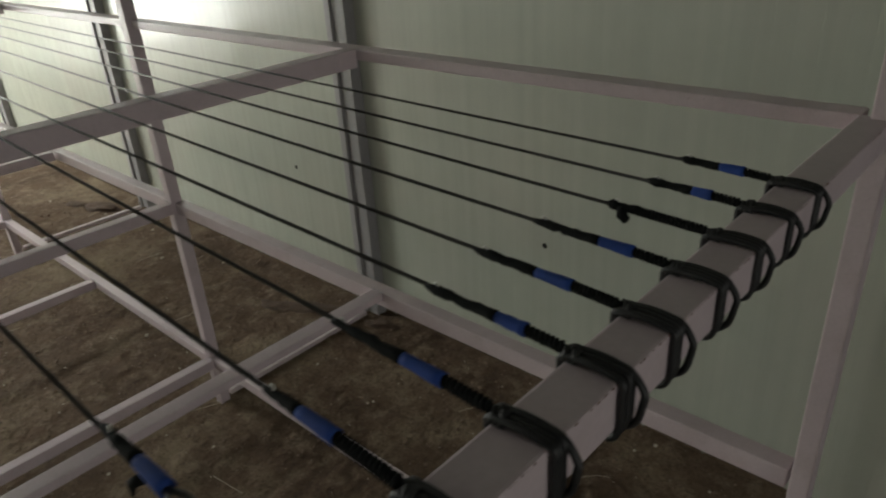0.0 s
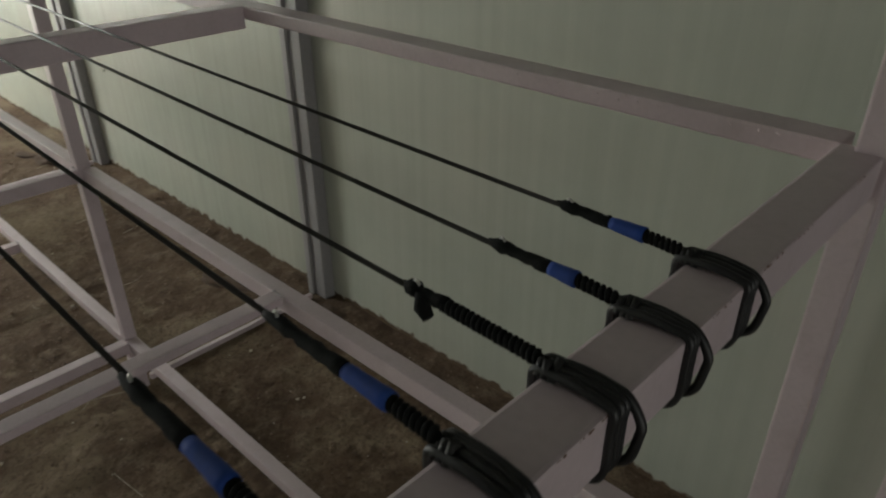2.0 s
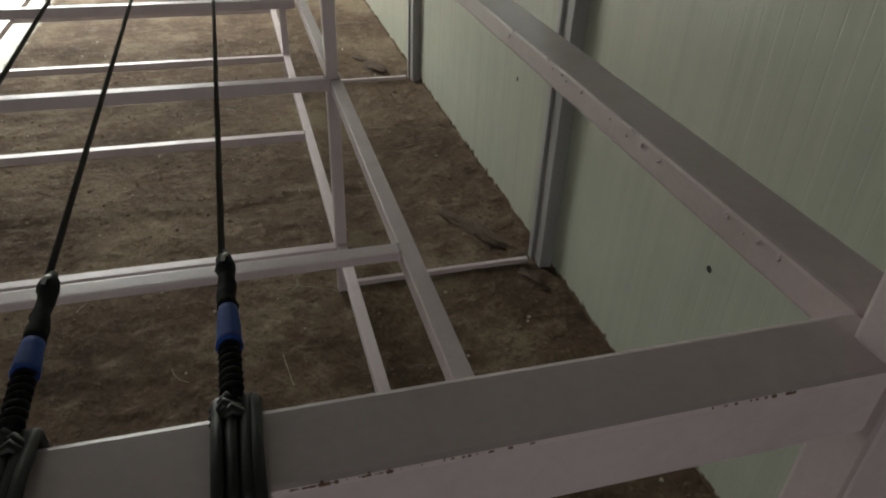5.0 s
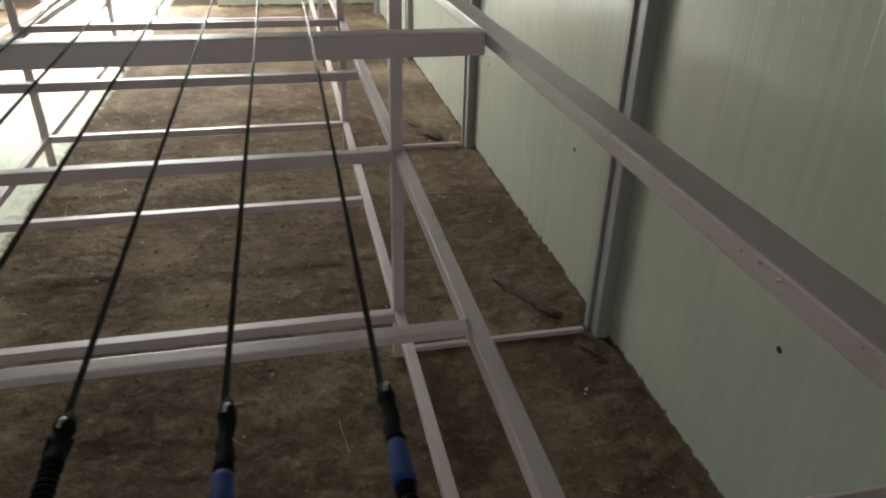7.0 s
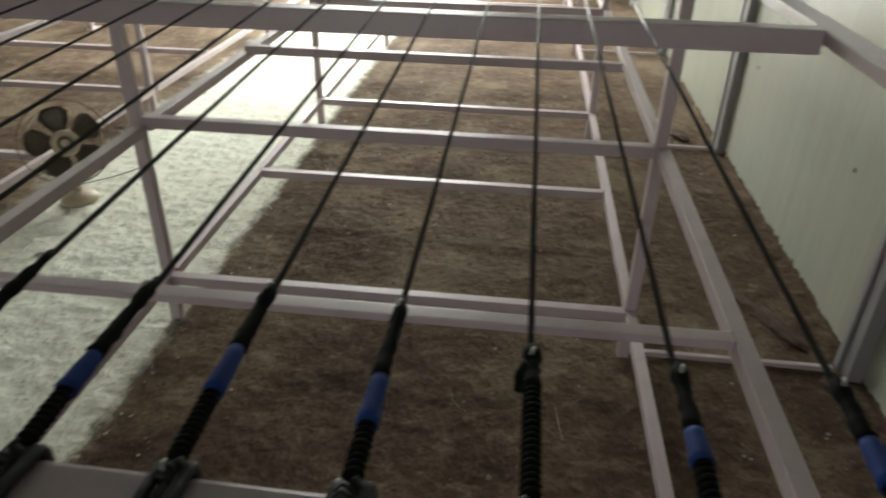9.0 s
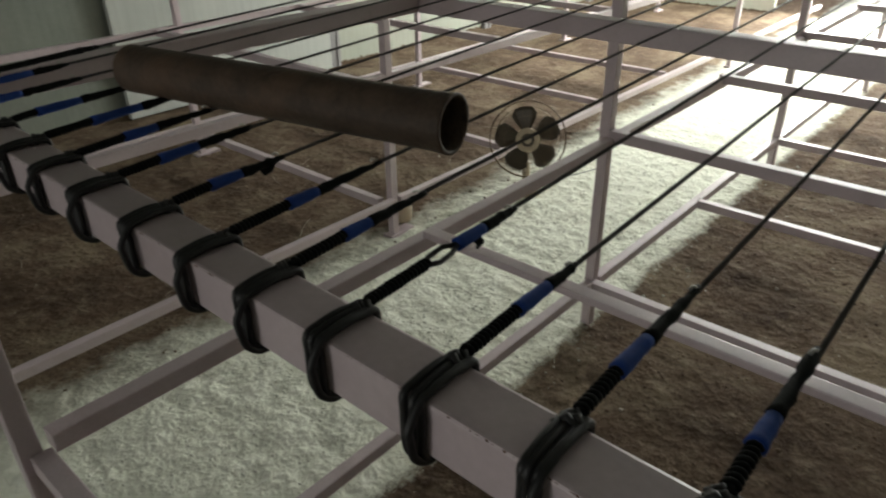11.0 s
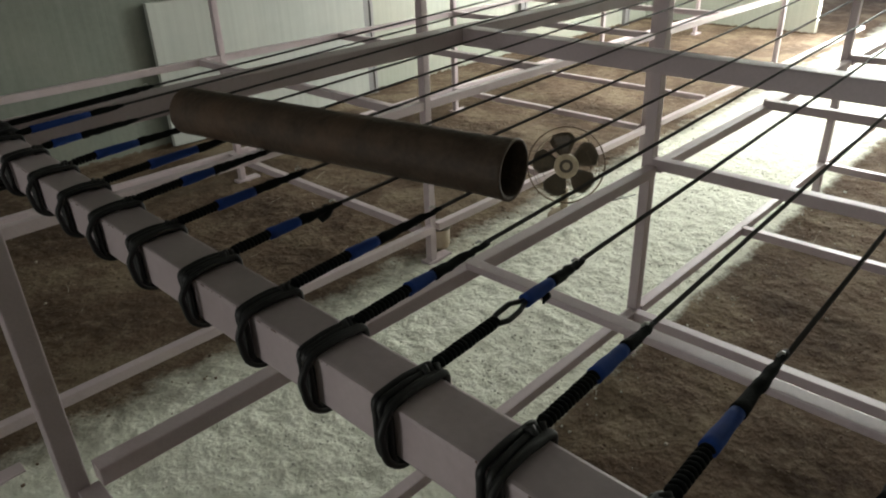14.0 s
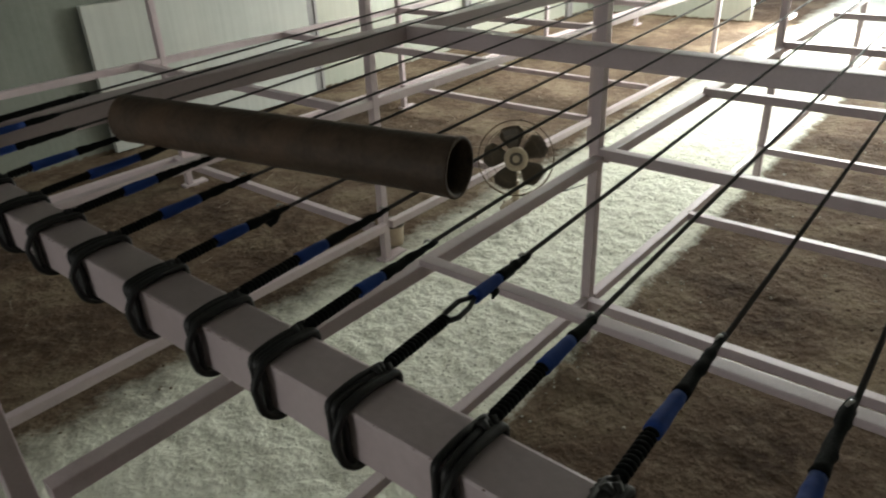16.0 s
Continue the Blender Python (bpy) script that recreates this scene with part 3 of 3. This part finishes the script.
def table_fan(x, y):
    f = thing("table_fan", "cream table fan with dark blades, standing on the lime aisle", "fan", at=(x, y, 0))
    part("base", lathe(bmesh.new(), [(0.0, 0.0), (0.098, 0.0), (0.1, 0.012), (0.09, 0.03), (0.07, 0.045), (0.03, 0.06), (0.0, 0.06)]), BEIGE, f, smooth=True)
    part("stem", lathe(bmesh.new(), [(0.026, 0.05), (0.022, 0.10), (0.024, 0.20), (0.0, 0.205)]), BEIGE, f, smooth=True)
    head = Matrix.Translation((0, 0, 0.345)) @ Vector((0.80, 0.55, 0.26)).to_track_quat("Z", "Y").to_matrix().to_4x4()
    part("motor", lathe(bmesh.new(), [(0.0, -0.15), (0.05, -0.145), (0.065, -0.10), (0.062, -0.04), (0.03, -0.03), (0.0, -0.03)], head), BEIGE, f, smooth=True)
    cage = bmesh.new()
    R0 = 0.23
    for ring_r, zz, rw in ((R0, 0.0, 0.0042), (R0 * 0.86, 0.045, 0.0014), (R0 * 0.62, 0.062, 0.0014)):
        pts = [head @ Vector((ring_r * math.cos(a), ring_r * math.sin(a), zz)) for a in [2 * math.pi * k / 40 for k in range(41)]]
        sweep(cage, pts, rw, 6, False)
    cage_ob = part("cage", cage, WIRE, f, "dark brown wire cage", True)
    rear = bmesh.new()
    for ring_r, zz, rw in ((R0 * 1.0, -0.03, 0.003), (R0 * 0.82, -0.07, 0.0018)):
        sweep(rear, [head @ Vector((ring_r * math.cos(a), ring_r * math.sin(a), zz)) for a in [2 * math.pi * k / 40 for k in range(41)]], rw, 6, False)
    part("rear_guard", rear, BEIGE, f, "cream rear guard rings", True)
    for k in range(5):
        a = 2 * math.pi * k / 5 + 0.2
        part("clip", sweep(bmesh.new(), [head @ Vector(((R0 + 0.003) * math.cos(a), (R0 + 0.003) * math.sin(a), z)) for z in (-0.034, -0.01, 0.01)], 0.006, 6), WIRE, cage_ob)
    for k in range(28):
        a = 2 * math.pi * k / 28
        prof = [(0.042, 0.066), (0.11, 0.064), (0.17, 0.052), (0.205, 0.026), (R0, 0.0)]
        part("spoke", sweep(bmesh.new(), [head @ Vector((r * math.cos(a), r * math.sin(a), z)) for r, z in prof], 0.0008, 5), WIRE, cage_ob)
    badge = part("badge", lathe(bmesh.new(), [(0.0, 0.060), (0.070, 0.060), (0.073, 0.066), (0.066, 0.072), (0.046, 0.073), (0.043, 0.068), (0.0, 0.068)], head), BEIGE, f, smooth=True)
    part("dark_ring", lathe(bmesh.new(), [(0.022, 0.0685), (0.022, 0.071), (0.040, 0.071), (0.040, 0.0685)], head), BLADE, badge, "dark ring on the badge")
    rot = part("hub", lathe(bmesh.new(), [(0.0, -0.02), (0.045, -0.02), (0.045, 0.02), (0.03, 0.028), (0.0, 0.03)], head), BLADE, f, smooth=True)
    for k in range(5):
        bm = bmesh.new()
        a0 = 2 * math.pi * k / 5 + 0.5
        grid = []
        for i in range(7):
            r = 0.04 + 0.158 * i / 6
            span = 0.55 + 0.45 * math.sin(math.pi * (0.15 + 0.62 * i / 6))
            grid.append([bm.verts.new(head @ Vector((r * math.cos(a0 + span * (j / 4 - 0.5) * (0.6 if i == 6 else 1)), r * math.sin(a0 + span * (j / 4 - 0.5) * (0.6 if i == 6 else 1)), 0.018 - 0.036 * j / 4))) for j in range(5)])
        for i in range(6):
            for j in range(4):
                bm.faces.new((grid[i][j], grid[i][j + 1], grid[i + 1][j + 1], grid[i + 1][j]))
        bmesh.ops.solidify(bm, geom=bm.faces[:], thickness=0.002)
        part("blade", bm, BLADE, f, smooth=True)
    cable = [(0.05, -0.08, 0.03), (0.16, -0.12, 0.006), (0.30, 0.02, 0.005), (0.42, 0.10, 0.005), (0.60, 0.16, 0.005)]
    part("mains_lead", sweep(bmesh.new(), [(-a, b, c) for a, b, c in cable], 0.003, 6), CORD, f, smooth=True)
    return f


table_fan(-1.915, -1.015)


def pot(x, y):
    p = thing("paint_pot", "small pale brown pot with a dark rim beside a rack post", "pot", at=(x, y, 0))
    part("body", lathe(bmesh.new(), [(0.0, 0.0), (0.05, 0.0), (0.055, 0.02), (0.058, 0.12), (0.0, 0.12)], None, 24), BEIGE, p, smooth=True)
    part("lid", lathe(bmesh.new(), [(0.05, 0.118), (0.062, 0.12), (0.063, 0.14), (0.05, 0.15), (0.0, 0.152)], None, 24), BLADE, p, "dark lid", True)
    return p


pot(-1.13, -1.33)

board = thing("leaning_board", "white-faced insulation board standing against the wall", "board")
part("sheet", box(-3.2, -1.03, Y_L + 0.03, Y_L + 0.08, 0.0, 1.15, 0.003), SHEET, board)


def screw_hole(x, z):
    h = thing("screw_hole", "small dark screw hole in the sheet wall", "hole", "wall holes", at=(x, Y_R - 0.001, z))
    m = Matrix.Rotation(radians(90), 4, "X")
    part("rim", lathe(bmesh.new(), [(0.0, 0.0), (0.008, 0.0), (0.010, 0.001), (0.011, 0.0)], m, 16), HOLE, h)


for hx, hz in ((0.07, 0.632), (-1.455, 0.642), (-2.95, 0.66)):
    screw_hole(hx, hz)


def soil_heap(x, y, r, h, seed):
    bm = bmesh.new()
    bmesh.ops.create_icosphere(bm, subdivisions=4, radius=1)
    for v in bm.verts:
        d = 1 + 0.45 * noise.noise(v.co * 1.7 + Vector((seed, 0, 0))) + 0.2 * noise.noise(v.co * 5 + Vector((0, seed, 0)))
        u, w = v.co.x * r * 1.5 * d, v.co.y * r * 0.45 * d
        v.co = Vector((x + u * 0.94 - w * 0.34, y + u * 0.34 + w * 0.94, v.co.z * h * d - 0.004))
    return tagged(finish("soil_clod", bm, CLOD, smooth=True), "dark flat clod of broken soil crust by a column's foot", "soil clod", "soil clods")


for i, (x, y, r, h) in enumerate(((-1.17, 2.62, 0.11, 0.026), (-1.36, 2.52, 0.08, 0.016), (-3.52, 2.58, 0.11, 0.034), (-3.75, 2.5, 0.07, 0.018), (-0.80, 2.72, 0.06, 0.022))):
    soil_heap(x, y, r, h, i * 3.1)


# ---- weld spatter, rust chips, stones ----
def scatter_chips(name, material, parent, places, rmin, rmax, flat, seed):
    rnd = random.Random(seed)
    bm = bmesh.new()
    for p in places(rnd):
        g = bmesh.ops.create_icosphere(bm, subdivisions=1, radius=1)
        s = rnd.uniform(rmin, rmax)
        m = Matrix.Translation(p) @ Euler([rnd.uniform(0, 6) for _ in range(3)] if not flat else (0, 0, 0)).to_matrix().to_4x4() @ Matrix.Diagonal((s * rnd.uniform(0.7, 1.3), s * rnd.uniform(0.7, 1.8), s * rnd.uniform(0.5, 0.9), 1))
        bmesh.ops.transform(bm, matrix=m, verts=g["verts"])
    return part(name, bm, material, parent, smooth=True)


scatter_chips("weld_spatter", STEEL, R, lambda r: [(x, 1.917 + r.uniform(-0.001, 0.003), Z_TOP - 0.005 + r.uniform(-0.006, 0.0035)) for x in [r.uniform(0.62, 1.16) for _ in range(80)] if math.sin(x * 47) > -0.3], 0.0010, 0.0024, False, 3)["kind"] = "stuff"
EDGE_RUST = mat("edge_rust", (0.15, 0.08, 0.055), 0.85, 0.0, 0.4, 30, 200, 0.5)
scatter_chips("rust_chip", EDGE_RUST, R, lambda r: [(BX1 - 0.0012 + skew(y), y, Z_TOP - 0.0016) for y in [r.uniform(0.1, 1.85) for _ in range(760)] if noise.noise(Vector((y * 7, 0, 0))) > -0.1], 0.0006, 0.0015, True, 4)["kind"] = "stuff"


def gravel(name, label, material, n, seed, area, rmin, rmax):
    """Loose crumbs of soil as one joined mesh."""
    rnd = random.Random(seed)
    base = bmesh.new()
    bmesh.ops.create_icosphere(base, subdivisions=1, radius=1)
    bv, bf = [v.co.copy() for v in base.verts], [[v.index for v in f.verts] for f in base.faces]
    base.free()
    vs, fs = [], []
    for _ in range(n):
        x, y = area(rnd)
        s = rmin + (rmax - rmin) * rnd.random() ** 3
        q = Euler([rnd.uniform(0, 6) for _ in range(3)]).to_matrix()
        o = len(vs)
        for v in bv:
            w = q @ (v * s * rnd.uniform(0.75, 1.2))
            vs.append((x + w.x, y + w.y, max(-0.02, w.z * 0.7 + s * 0.15 - 0.004)))
        fs += [[o + k for k in f] for f in bf]
    me = bpy.data.meshes.new(name)
    me.from_pydata(vs, [], fs)
    me.materials.append(material)
    return tagged(new(name, me), label, "crumbs", kind="stuff")


PALE = mat("pale_crumb", (0.42, 0.37, 0.30), 0.9, 0.0, 0.3, 9, 120, 0.4)
SOILC = mat("soil_crumb", (0.165, 0.115, 0.078), 0.95, 0.0, 0.4, 9, 120, 0.5)
LIMEC = mat("lime_crumb", (0.66, 0.66, 0.58), 0.95, 0.0, 0.15, 9, 120, 0.5)
right_bed = lambda r: (r.uniform(-4.5, 1.0), r.uniform(0.15, 2.8))
left_bed = lambda r: (r.uniform(-4.5, 1.3), r.uniform(-4.0, -1.1))
gravel("soil_crumbs", "brown crumbs of soil over the planting beds", SOILC, 6500, 11, lambda r: right_bed(r) if r.random() < 0.65 else left_bed(r), 0.002, 0.010)
gravel("pale_crumbs", "pale chips of plaster scattered on the soil", PALE, 260, 12, lambda r: right_bed(r) if r.random() < 0.7 else left_bed(r), 0.002, 0.011)
gravel("lime_crumbs", "white lumps of lime on the aisle", LIMEC, 4500, 13, lambda r: (r.uniform(-3.5, 1.6), -0.5 + r.gauss(0, 0.30)), 0.002, 0.007)


def straws(n, seed):
    """Bits of dry straw on the beds and the aisle."""
    rnd = random.Random(seed)
    bm = bmesh.new()
    for _ in range(n):
        x, y = rnd.uniform(-3.5, 0.6), rnd.choice((rnd.uniform(0.15, 2.7), rnd.uniform(-2.8, -1.2)))
        a, ln = rnd.uniform(0, 6.3), rnd.uniform(0.05, 0.22)
        bend = rnd.uniform(-0.02, 0.02)
        sweep(bm, [(x + math.cos(a) * ln * u - math.sin(a) * bend * u * (1 - u) * 4, y + math.sin(a) * ln * u + math.cos(a) * bend * u * (1 - u) * 4, 0.008 + 0.004 * rnd.random()) for u in (0, 0.33, 0.66, 1)], 0.0011, 4)
    tagged(finish("straw", bm, PALE), "thin dry straws scattered on the soil", "straw", kind="stuff")


straws(60, 21)
